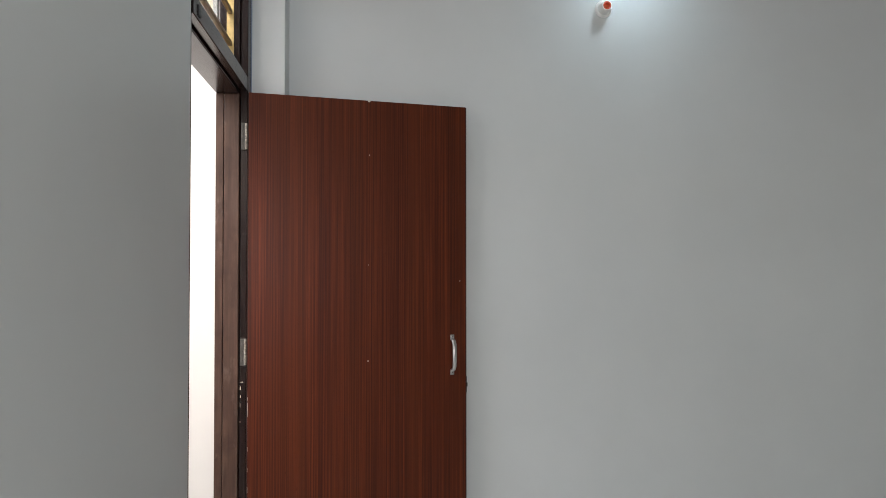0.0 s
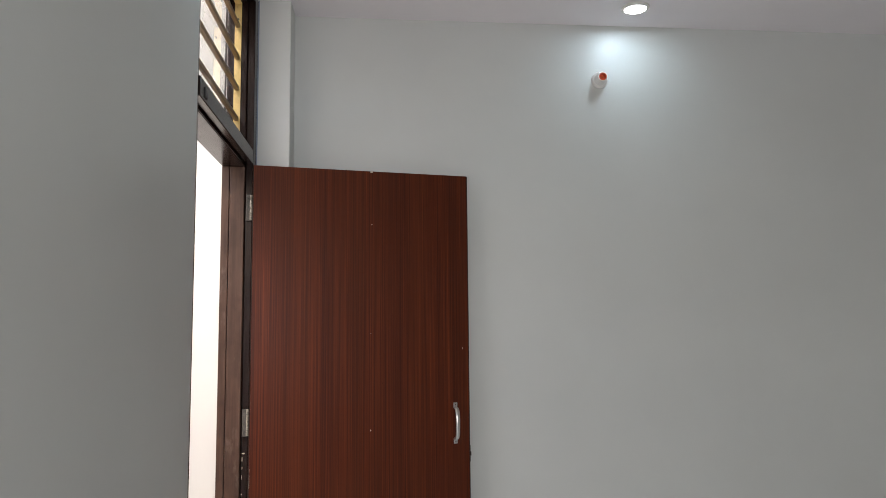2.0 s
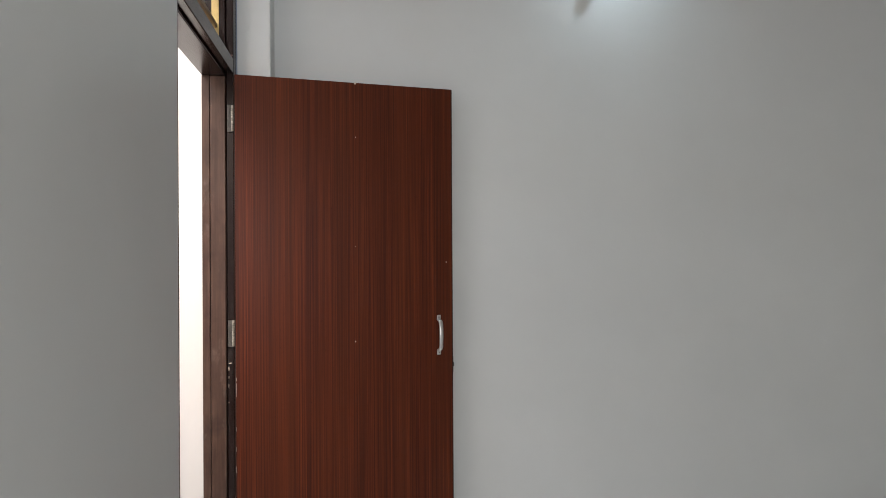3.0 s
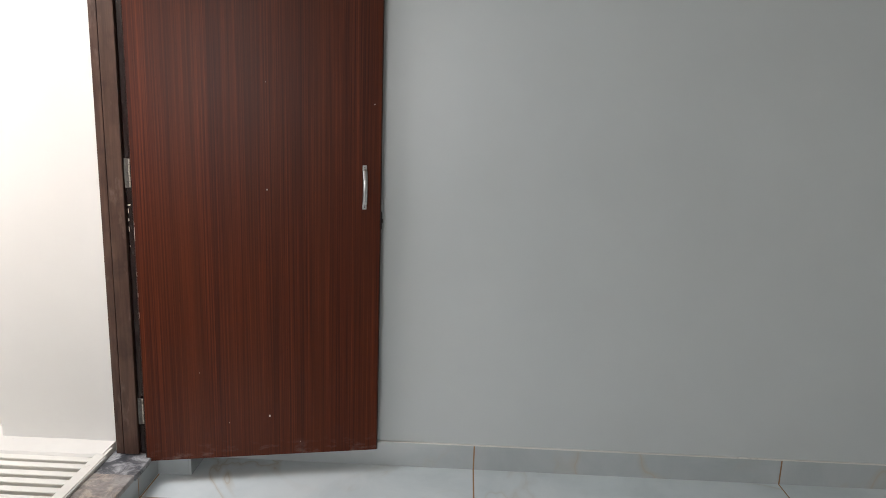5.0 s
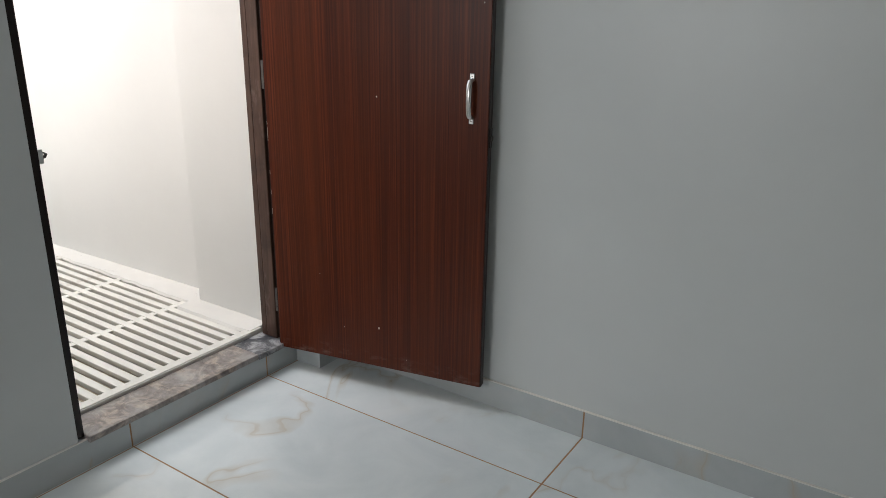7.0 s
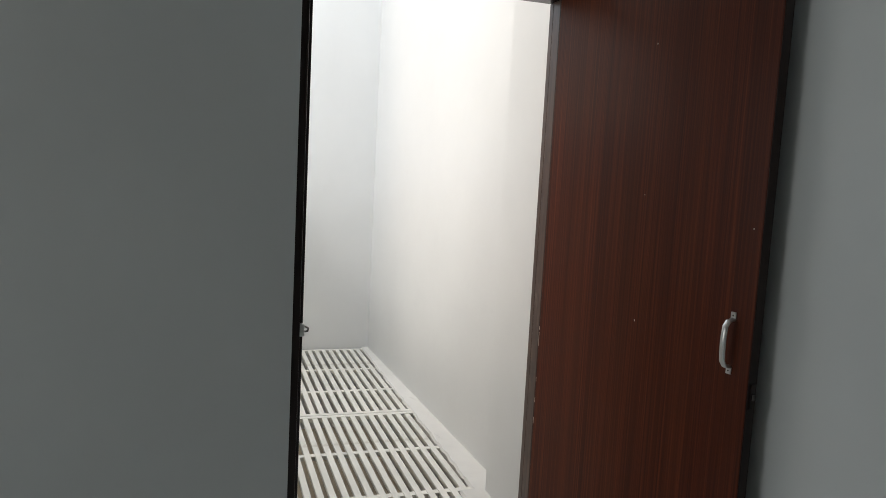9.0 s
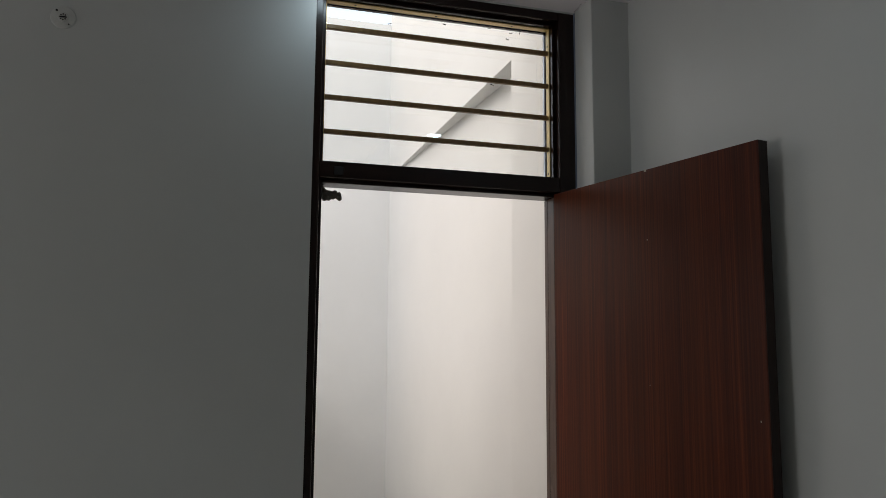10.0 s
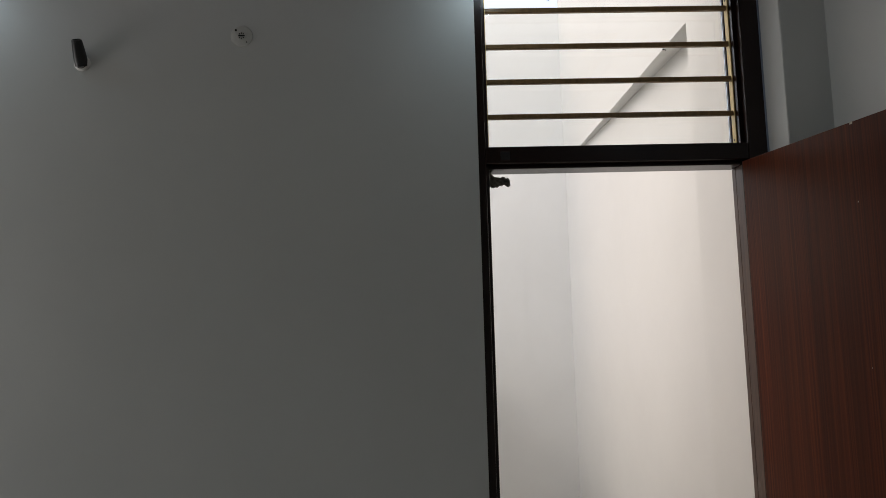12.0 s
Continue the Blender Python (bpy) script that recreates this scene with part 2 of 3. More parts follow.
# ---------------------------------------------------------------- mesh helpers
def box(bm, x0, x1, y0, y1, z0, z1, bevel=0.0, m=None):
    vs = [bm.verts.new((x, y, z)) for z in (z0, z1) for y in (y0, y1) for x in (x0, x1)]
    fs = [bm.faces.new([vs[i] for i in f]) for f in ((0, 2, 3, 1), (4, 5, 7, 6), (0, 1, 5, 4), (2, 6, 7, 3), (0, 4, 6, 2), (1, 3, 7, 5))]
    if bevel:
        edges = list({e for f in fs for e in f.edges})
        r = bmesh.ops.bevel(bm, geom=edges, offset=bevel, segments=2, affect="EDGES", profile=0.5)
        vs = list({v for f in bm.faces for v in f.verts if v in set(r["verts"])} | {v for v in vs if v.is_valid})
    if m is not None:
        bmesh.ops.transform(bm, matrix=m, verts=[v for v in vs if v.is_valid])
    return bm


def boxes(*specs, bevel=0.0):
    bm = bmesh.new()
    for s in specs:
        box(bm, *s, bevel=bevel)
    return bm


def lathe(profile, steps=28, m=None, bm=None):
    """A turned body about z from rows of radius and height."""
    bm = bm or bmesh.new()
    rings = []
    for r, z in profile:
        if r < 1e-6:
            rings.append([bm.verts.new((0, 0, z))])
        else:
            rings.append([bm.verts.new((r * math.cos(2 * math.pi * k / steps), r * math.sin(2 * math.pi * k / steps), z)) for k in range(steps)])
    made = [v for ring in rings for v in ring]
    for a, b in zip(rings, rings[1:]):
        for k in range(steps):
            j = (k + 1) % steps
            if len(a) == 1 and len(b) > 1:
                bm.faces.new((a[0], b[k], b[j]))
            elif len(b) == 1 and len(a) > 1:
                bm.faces.new((a[k], b[0], a[j]))
            elif len(a) > 1:
                bm.faces.new((a[k], b[k], b[j], a[j]))
    if m is not None:
        bmesh.ops.transform(bm, matrix=m, verts=made)
    return bm


def tube(points, w, h, steps=10, bm=None):
    """A bent bar of rounded section through points."""
    bm = bm or bmesh.new()
    pts = [Vector(p) for p in points]
    rings = []
    for i, p in enumerate(pts):
        d = (pts[min(i + 1, len(pts) - 1)] - pts[max(i - 1, 0)]).normalized()
        side = Vector((1, 0, 0)) if abs(d.x) < 0.9 else Vector((0, 0, 1))
        up = d.cross(side).normalized()
        side = up.cross(d).normalized()
        rings.append([bm.verts.new(p + side * (w * math.cos(2 * math.pi * k / steps)) + up * (h * math.sin(2 * math.pi * k / steps))) for k in range(steps)])
    for a, b in zip(rings, rings[1:]):
        for k in range(steps):
            bm.faces.new((a[k], a[(k + 1) % steps], b[(k + 1) % steps], b[k]))
    bm.faces.new(rings[0][::-1])
    bm.faces.new(rings[-1])
    return bm


def mesh_of(name, bm, material, smooth=False):
    bmesh.ops.recalc_face_normals(bm, faces=bm.faces)
    data = bpy.data.meshes.new(name)
    bm.to_mesh(data)
    bm.free()
    data.materials.append(material)
    if smooth:
        data.shade_smooth()
        data.set_sharp_from_angle(angle=radians(35))
    return data


def part(name, bm, material, parent, label="", smooth=False):
    ob = new(name, mesh_of(name, bm, material, smooth))
    ob.parent = parent
    return tagged(ob, label)


def setting(name, bm, material, label, category):
    return tagged(new(name, mesh_of(name, bm, material)), label, category, kind="structure")


def base_of(name, m, label, category, group="", kind=""):
    ob = new(name)
    ob.matrix_world = m
    ob.empty_display_size = 0.1
    return tagged(ob, label, category, group, kind)


# ---------------------------------------------------------------- plan, in metres
EAST, SOUTH, CEILING = 3.45, -4.25, 2.808      # door wall at x = 0, long grey wall at y = 0
OPEN_L, OPEN_R = -1.053, -0.224                # clear opening of the door
FRAME_L, FRAME_R = -1.089, -0.147
HEAD_B, HEAD_T = 2.757, 2.801
BAR_B, BAR_T = 2.116, 2.186
SILL = 0.113
TX, TY, T0X, T0Y = 1.2065, 0.600, 1.221, -0.3195   # tile pitch and a joint crossing
THICK = 0.122
REB, STEP, BACK = -0.026, 0.012, -0.112          # rebate depth and width, back of the door frame

# ---------------------------------------------------------------- the room's shell
WX0, WX1, WZ0, WZ1 = 0.12, 0.98, 0.95, 2.25      # unseen opening added for the fill lamp, in the wall behind the walk
bm = boxes((-THICK, 0, SOUTH - 0.2, FRAME_L, -0.05, 3.2), (-THICK, 0, FRAME_L, FRAME_R, HEAD_T, 3.2),
           (-THICK, 0, FRAME_R, 0.2, -0.05, 3.2), (-THICK, -0.001, FRAME_L, FRAME_R, -0.05, SILL - 0.022))
setting("wall_west", bm, WALL, "pale grey painted plaster wall around the open door", "wall")
setting("wall_north", boxes((0, EAST + 0.2, 0, 0.2, -0.05, 3.2)), WALL, "long pale grey painted plaster wall beside the door", "wall")
setting("wall_east", boxes((EAST, EAST + 0.2, SOUTH - 0.2, 0, -0.05, 3.2)), WALL, "plain pale grey painted wall", "wall")
setting("wall_south", boxes((0, WX0, SOUTH - 0.2, SOUTH, -0.05, 3.2), (WX1, EAST, SOUTH - 0.2, SOUTH, -0.05, 3.2), (WX0, WX1, SOUTH - 0.2, SOUTH, -0.05, WZ0), (WX0, WX1, SOUTH - 0.2, SOUTH, WZ1, 3.2)),
        WALL, "plain pale grey painted wall with an unseen opening added for the fill lamp", "wall")
# corner pier
bm = boxes((-0.03, 0.130, -0.146, 0.03, -0.02, CEILING + 0.02), bevel=0.004)
setting("corner_pier", bm, WALL, "narrow grey painted pier in the corner beside the door frame", "pier")

bm = bmesh.new()
rnd = random.Random(11)
for k in range(7):
    x, y = 0.012 + k * 0.013 + rnd.uniform(-0.004, 0.004), -0.143 - rnd.uniform(0, 0.012)
    box(bm, x, x + rnd.uniform(0.003, 0.012), y - rnd.uniform(0.001, 0.003), y, CEILING - 0.0006, CEILING + 0.002)
setting("plaster_crack", bm, OXIDE, "short dark crack in the ceiling plaster beside the frame", "crack")

# suspended ceiling with a sunken panel
CX0, CX1, CY0, CY1 = 0.374, EAST - 0.38, SOUTH + 0.40, -0.385
bm = boxes((0, CX0, SOUTH, 0, CEILING, 3.05), (CX1, EAST, SOUTH, 0, CEILING, 3.05),
           (CX0, CX1, SOUTH, CY0, CEILING, 3.05), (CX0, CX1, CY1, 0, CEILING, 3.05))
setting("ceiling", bm, CEIL, "smooth lilac-white suspended ceiling border", "ceiling")
setting("ceiling_panel", boxes((CX0, CX1, CY0, CY1, 2.920, 3.05)), PAPER, "sunken ceiling panel covered in grey-beige textured wallpaper, warm edge glow put into its colour", "ceiling")


def ring(x0, x1, y0, y1, w, z0, z1):
    return [(x0, x0 + w, y0, y1, z0, z1), (x1 - w, x1, y0, y1, z0, z1), (x0 + w, x1 - w, y0, y0 + w, z0, z1), (x0 + w, x1 - w, y1 - w, y1, z0, z1)]


setting("coffer_trim", boxes(*ring(CX0, CX1, CY0, CY1, 0.010, CEILING - 0.004, 2.866), *ring(CX0 + 0.010, CX1 - 0.010, CY0 + 0.010, CY1 - 0.010, 0.004, CEILING + 0.002, CEILING + 0.010)),
        LILAC, "lilac-painted moulding around the sunken ceiling", "moulding")
setting("coffer_band", boxes(*ring(CX0, CX1, CY0, CY1, 0.006, 2.866, 2.920)), BEIGE, "beige band above the ceiling moulding", "moulding")

# floor bed; the tiles are laid on it at the end of the file
floor_bed = setting("floor", boxes((0, EAST, SOUTH, 0, -0.10, -0.0012)), GROUT, "white marble-look floor tiles with brown grout joints", "floor")

# ---------------------------------------------------------------- the shaft outside the door
FAR = -3.16
setting("ground", boxes((-300, 300, -300, 300, -3.3, -3.0)), GROUND, "bare concrete ground below the shaft", "ground")


def skew(x0, x1, ya0, ya1, yb, z0, za, zb):
    """A wall between x0 (far) and x1 (near) whose face runs from ya0 to ya1 and whose top runs from za to zb."""
    bm = bmesh.new()
    box(bm, x0, x1, 0, 1, 0, 1)
    for v in bm.verts:
        far = v.co.x == x0 or abs(v.co.x - x0) < 1e-6
        v.co.y = yb if v.co.y > 0.5 else (ya0 if far else ya1)
        v.co.z = z0 if v.co.z < 0.5 else (za if far else zb)
    return bm


setting("shaft_wall_side", skew(FAR, -THICK, -0.158, -0.062, 0.2, -3.0, 2.90, 2.90), CREAM, "cream painted shaft wall recessed under a beam", "wall")
setting("shaft_wall_upper", boxes((FAR, -THICK, -0.166, 0.36, 2.838, 6.5)), CREAM, "cream painted upper shaft wall standing proud as a beam", "wall")
setting("shaft_pier", boxes((-0.576, -THICK + 0.01, -0.166, -0.03, -3.0, 2.838)), CREAM, "cream painted pier beside the outer door jamb", "pier")
setting("shaft_wall_far", boxes((FAR - 0.2, FAR, -0.50, 0.36, -3.0, 4.09), (FAR - 0.2, FAR + 0.003, -1.45, -0.50, -3.0, 4.09)), CREAM, "cream painted wall closing the far end of the shaft", "wall")
# unseen wall, added; its low top shapes the light on the side wall
setting("shaft_wall_left", boxes((FAR, -THICK, -1.45, -1.27, -3.0, 1.8)), CREAM, "cream painted shaft wall added opposite, unseen, kept low to let the lamp's light in", "wall")
# unseen parapet, added at a height that keeps the lamp off the pier
setting("house_wall_above", boxes((-THICK, 0, SOUTH - 0.2, 0.36, 3.2, 3.6)), CREAM, "low cream parapet, unseen, added along the roof edge to shade the shaft", "wall")
setting("house_wall_below", boxes((-THICK, 0, SOUTH - 0.2, 0.36, -3.0, -0.05)), CREAM, "cream outer wall of the storey below", "wall")
setting("shaft_floor", boxes((FAR, -THICK, -1.27, -0.1, -0.62, -0.5)), SHAFTFLOOR, "bare cement floor of the shaft under the grating", "floor")
setting("roof", boxes((0, EAST + 0.2, SOUTH - 0.2, 0.36, 3.2, 3.4)), CEMENT, "concrete slab over the room", "roof")


def rough_ledge(x0, x1, y0, y1, z0, z1, seed):
    """A hand-laid cement strip: uneven front edge and top."""
    bm = bmesh.new()
    steps = max(4, int((x1 - x0) / 0.03))
    rows = []
    for k in range(steps + 1):
        x = x0 + (x1 - x0) * k / steps
        wob = noise.noise((x * 9, seed, 0.0)) * 0.011 + noise.noise((x * 31, seed, 4.0)) * 0.005
        lift = noise.noise((x * 14, seed, 9.0)) * 0.004
        rows.append([bm.verts.new(c) for c in ((x, y0 + wob + 0.006, z0), (x, y0 + wob, z1 - 0.010 + lift), (x, y0 + wob + 0.010, z1 + lift), (x, (y0 + y1) / 2, z1 + lift * 0.6 + 0.002), (x, y1, z1), (x, y1, z0))])
    for a, b in zip(rows, rows[1:]):
        for p in range(6):
            bm.faces.new((a[p], a[(p + 1) % 6], b[(p + 1) % 6], b[p]))
    bm.faces.new(rows[0])
    bm.faces.new(rows[-1][::-1])
    return bm


setting("shaft_ledge", rough_ledge(FAR, -0.602, -0.212, -0.03, 0.02, 0.131, 1.7), CEMENT, "rough whitewashed cement ledge beside the floor grating", "ledge")
setting("pier_ledge", rough_ledge(-0.601, -THICK - 0.02, -0.276, -0.04, 0.02, 0.131, 5.3), CEMENT, "rough whitewashed cement ledge at the foot of the pier", "ledge")

CLOUD = glowing("bright_cloud", (0.80, 0.90, 1.0), 1.7)
setting("backdrop", boxes((-62, -61.5, -40, 40, 12, 60)), CLOUD, "bright overcast sky beyond the shaft walls", "sky")

PITCH, SLAT = 0.0525, 0.0305


def grating(x0, x1, y_right, cross, label):
    g = base_of("floor_grating", pose(x0, y_right, 0.128), label, "grating", "gratings over the shaft")
    length = x1 - x0
    bm = boxes((0.014, length - 0.014, -SLAT, 0, -0.020, 0), bevel=0.003)
    shared = mesh_of("slat", bm, WHITEPAINT)
    rnd = random.Random(int(-x0 * 100))
    for k in range(20):
        ob = new("slat", shared)
        ob.parent = g
        ob.matrix_local = pose(0, -0.024 - k * PITCH, rnd.uniform(-0.0015, 0.0015), rnd.uniform(-1.2, 1.2), 0, rnd.uniform(-0.05, 0.05))
    for a, b, low in cross:
        part("crossbar", boxes((a - x0, b - x0, -1.09, 0.0, -0.024, low), bevel=0.002), WHITEPAINT, g)
    return g


grating(-1.655, -0.131, -0.208, [(-0.170, -0.131, 0.001), (-0.640, -0.605, -0.003), (-1.130, -1.098, -0.003), (-1.655, -1.622, 0.001)],
        "cream-painted iron floor grating with long narrow slats, beside the door sill")
grating(-3.13, -1.662, -0.208, [(-1.695, -1.662, 0.001), (-2.120, -2.090, -0.003), (-2.600, -2.570, -0.003), (-3.13, -3.1, 0.001)],
        "cream-painted iron floor grating at the far end of the shaft")

# ---------------------------------------------------------------- door frame and transom window
frame_ob = base_of("door_frame", pose(0, 0, 0), "dark brown stained wooden door frame, glossy and scuffed", "door frame", kind="structure")
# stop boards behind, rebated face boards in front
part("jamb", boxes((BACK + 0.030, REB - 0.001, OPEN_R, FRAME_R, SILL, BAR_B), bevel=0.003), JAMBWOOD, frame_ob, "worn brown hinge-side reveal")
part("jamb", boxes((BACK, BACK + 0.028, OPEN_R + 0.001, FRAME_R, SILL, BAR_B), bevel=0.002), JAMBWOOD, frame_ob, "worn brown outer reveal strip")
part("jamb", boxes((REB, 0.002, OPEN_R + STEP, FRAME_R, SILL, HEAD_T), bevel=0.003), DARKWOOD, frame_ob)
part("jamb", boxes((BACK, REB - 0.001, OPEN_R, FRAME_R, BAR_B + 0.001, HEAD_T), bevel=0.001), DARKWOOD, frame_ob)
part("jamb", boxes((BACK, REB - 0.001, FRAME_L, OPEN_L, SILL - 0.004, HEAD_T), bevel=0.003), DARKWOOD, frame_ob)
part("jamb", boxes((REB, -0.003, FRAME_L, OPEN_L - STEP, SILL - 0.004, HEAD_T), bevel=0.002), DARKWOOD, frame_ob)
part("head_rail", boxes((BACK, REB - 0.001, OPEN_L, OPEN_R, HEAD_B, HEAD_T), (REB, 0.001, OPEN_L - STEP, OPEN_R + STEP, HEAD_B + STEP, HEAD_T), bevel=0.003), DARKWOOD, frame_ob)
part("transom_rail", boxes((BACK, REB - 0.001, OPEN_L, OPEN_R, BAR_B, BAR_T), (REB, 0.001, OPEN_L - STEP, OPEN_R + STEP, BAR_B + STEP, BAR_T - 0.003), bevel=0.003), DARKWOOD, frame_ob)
part("sealant_line", boxes((0.0025, 0.006, FRAME_R - 0.004, FRAME_R + 0.0008, 2.13, CEILING - 0.004)), BLUEGREY, frame_ob, "thin blue-grey line along the frame edge")
strike = part("strike_plate", boxes((-0.060, -0.008, OPEN_L - 0.014, OPEN_L + 0.003, 0.974, 1.014), bevel=0.001), STEEL, frame_ob, "small metal strike plate")
part("strike_lip", tube([(-0.034, OPEN_L, 0.986), (-0.032, OPEN_L + 0.010, 0.985), (-0.026, OPEN_L + 0.017, 0.990), (-0.020, OPEN_L + 0.016, 0.999), (-0.018, OPEN_L + 0.006, 1.004)], 0.0075, 0.0022), OXIDE, strike, "bent metal lip")
bm = boxes((0.0005, 0.004, -1.018, -0.988, 2.138, 2.166), bevel=0.001)
part("bolt_socket", bm, BLACK, frame_ob, "small dark bolt socket")
bm = bmesh.new()
bmesh.ops.create_grid(bm, x_segments=9, y_segments=5, size=0.5)
for v in bm.verts:
    u, w = v.co.x + 0.5, v.co.y + 0.5
    crumple = noise.noise((u * 5, w * 4, 3.1)) * 0.010
    v.co = (-0.090 + w * 0.030 + crumple, -1.046 + u * 0.064, 2.110 - u * 0.012 - w * (0.044 - 0.018 * u) + crumple * 1.4)
bmesh.ops.solidify(bm, geom=list(bm.faces), thickness=0.003)
box(bm, -0.088, -0.078, -1.050, -1.042, 2.070, 2.116, bevel=0.001)
part("bolt_bracket", bm, BRACKET, frame_ob, "bent dark steel bolt bracket under the transom rail")
rnd = random.Random(5)
for z, h, w in ((1.046, 0.006, 0.013), (1.020, 0.020, 0.004), (0.990, 0.014, 0.004), (0.955, 0.020, 0.003), (0.900, 0.007, 0.003)):
    y = OPEN_R + STEP - 0.0005
    bm = bmesh.new()
    around = [(0.5 + rnd.uniform(0.30, 0.52) * math.cos(a), 0.5 + rnd.uniform(0.30, 0.52) * math.sin(a)) for a in (k * math.pi / 4.5 for k in range(9))]
    face = bm.faces.new([bm.verts.new((-0.022 + u * w, y - 0.0008, z + v * h)) for u, v in around])
    up = bmesh.ops.extrude_face_region(bm, geom=[face])
    bmesh.ops.translate(bm, vec=(0, 0.0016, 0), verts=[v for v in up["geom"] if isinstance(v, bmesh.types.BMVert)])
    part("paint_fleck", bm, CHIP, frame_ob, "white paint fleck")

window_ob = base_of("window_1", pose(0, 0, 0), "clear glass fanlight above the door behind four horizontal bars", "window", kind="structure")
gx0, gx1 = -0.074, -0.048
part("grille_plate", boxes((gx0, gx1, OPEN_L, OPEN_L + 0.004, BAR_T, HEAD_B), bevel=0.001), GOLD, window_ob, "gold-painted flat bar")
part("grille_plate", boxes((gx0, gx1, OPEN_R - 0.004, OPEN_R, BAR_T, HEAD_B), bevel=0.001), GOLD, window_ob, "gold-painted flat bar")
part("grille_plate", boxes((gx0, gx1, OPEN_L + 0.004, OPEN_R - 0.004, HEAD_B - 0.004, HEAD_B), bevel=0.001), GOLD, window_ob, "gold-painted flat bar")
for z in (2.664, 2.538, 2.417, 2.298):
    part("grille_bar", boxes((-0.069, -0.053, OPEN_L + 0.004, OPEN_R - 0.004, z - 0.0082, z + 0.0082), bevel=0.0025), BRONZE, window_ob, "brown-gold square bar")
for y, z in ((OPEN_R - 0.0045, 2.692), (OPEN_R - 0.0045, 2.207), (OPEN_L + 0.0045, 2.692), (OPEN_L + 0.0045, 2.207)):
    part("screw", lathe([(0, 0.0012), (0.0035, 0.0008), (0.004, -0.001)], 10, Matrix.Translation((-0.061, y, z)) @ pose(0, 0, 0, 90 if y > -0.5 else -90)), OXIDE, window_ob)
for y in (-0.95, -0.66, -0.37):
    part("screw", lathe([(0, 0.0012), (0.0035, 0.0008), (0.004, -0.001)], 10, Matrix.Translation((-0.061, y, HEAD_B - 0.0045)) @ pose(0, 0, 0, 180)), OXIDE, window_ob)
pane = part("pane", boxes((-0.1035, -0.0995, OPEN_L + 0.002, OPEN_R - 0.002, BAR_T + 0.001, HEAD_B - 0.001)), GLASS, window_ob, "clear glass pane")
pane.visible_shadow = False
bead = 0.002
part("glazing_bead", boxes(*[(-0.0985, -0.0885, a, b, c, d) for a, b, c, d in (
    (OPEN_L, OPEN_L + bead, BAR_T, HEAD_B), (OPEN_R - bead, OPEN_R, BAR_T, HEAD_B), (OPEN_L + bead, OPEN_R - bead, HEAD_B - bead, HEAD_B), (OPEN_L + bead, OPEN_R - bead, BAR_T, BAR_T + bead))]), DARKWOOD, window_ob)


def insect(y, z, turn):
    bm = bmesh.new()
    for dx, r in ((-0.0042, 0.0024), (0.0, 0.0017), (0.0036, 0.0021)):
        bmesh.ops.create_icosphere(bm, subdivisions=1, radius=r, matrix=Matrix.Translation((0, dx, 0)) @ Matrix.Diagonal((0.8, 1.4, 1, 1)))
    ob = new("dead_insect", mesh_of("dead_insect", bm, ANT))
    ob.matrix_world = Matrix.Translation((-0.0985, y, z)) @ pose(0, 0, 0, turn)
    return tagged(ob, "tiny dead insect stuck on the fanlight glass", "insect", "insects on the glass")


for y, z, turn in ((-0.820, 2.720, 20), (-0.617, 2.744, -10), (-0.444, 2.752, 0), (-0.357, 2.744, 10), (-0.322, 2.750, 75), (-0.372, 2.718, -15), (-0.432, 2.536, -10), (-0.624, 2.311, 80)):
    insect(y, z, turn)

# stone sill
sill = base_of("door_sill", pose(0, 0, SILL), "polished brown marble door sill with a dark grey end piece", "sill", kind="structure")
part("sill_stone", boxes((-0.130, 0.020, FRAME_L + 0.026, -0.3665, -0.022, 0), bevel=0.003), BROWNSTONE, sill)
bm = boxes((-0.130, 0.024, -0.3645, FRAME_R - 0.004, -0.024, -0.002), bevel=0.003)
part("sill_stone", bm, BLACKSTONE, sill, "dark grey veined stone end piece")

bm = boxes((-0.1375, -0.1265, FRAME_L + 0.03, -0.27, -0.03, 0.0125), bevel=0.002)
part("mortar_edge", bm, CEMENT, sill, "rough whitewashed mortar along the outer edge")

# ---------------------------------------------------------------- the open door
HINGE, FREE = Vector((0.007, -0.241)), Vector((0.842, -0.066))
span = FREE - HINGE
WIDE = span.length
door = base_of("door_1", pose(HINGE.x, HINGE.y, 0.097, 0, 0, math.degrees(math.atan2(span.y, span.x))), "open red-brown striped veneer flush door on three hinges", "door", kind="structure")
TALL, LEAF = 2.021, 0.032
leaf = part("door_leaf", boxes((0.003, WIDE - 0.003, 0, LEAF, 0, TALL), bevel=0.0015), SAPELE, door)
part("edge_lipping", boxes((WIDE - 0.0028, WIDE, 0.0005, LEAF - 0.0005, 0.001, TALL - 0.001), bevel=0.001), LIPPING, door, "dark wooden lipping")
part("edge_lipping", boxes((0, 0.0028, 0.0005, LEAF - 0.0005, 0.001, TALL - 0.001), bevel=0.001), LIPPING, door, "dark wooden lipping")
for s, z, r in ((0.451, 1.015, 0.0022), (0.447, 0.160, 0.0034), (0.455, 1.809, 0.0016), (0.452, 1.384, 0.0010), (0.30, 0.14, 0.0011), (0.56, 0.05, 0.0012), (0.825, 1.32, 0.0018), (0.20, 0.34, 0.0009)):
    part("chip", lathe([(0, 0.0006), (r * 0.7, 0.0005), (r, 0)], 7, Matrix.Translation((s, 0, z)) @ pose(0, 0, 0, 90) @ Matrix.Diagonal((1, 1.5, 1, 1))), CHIP, leaf, "pale chip in the veneer")
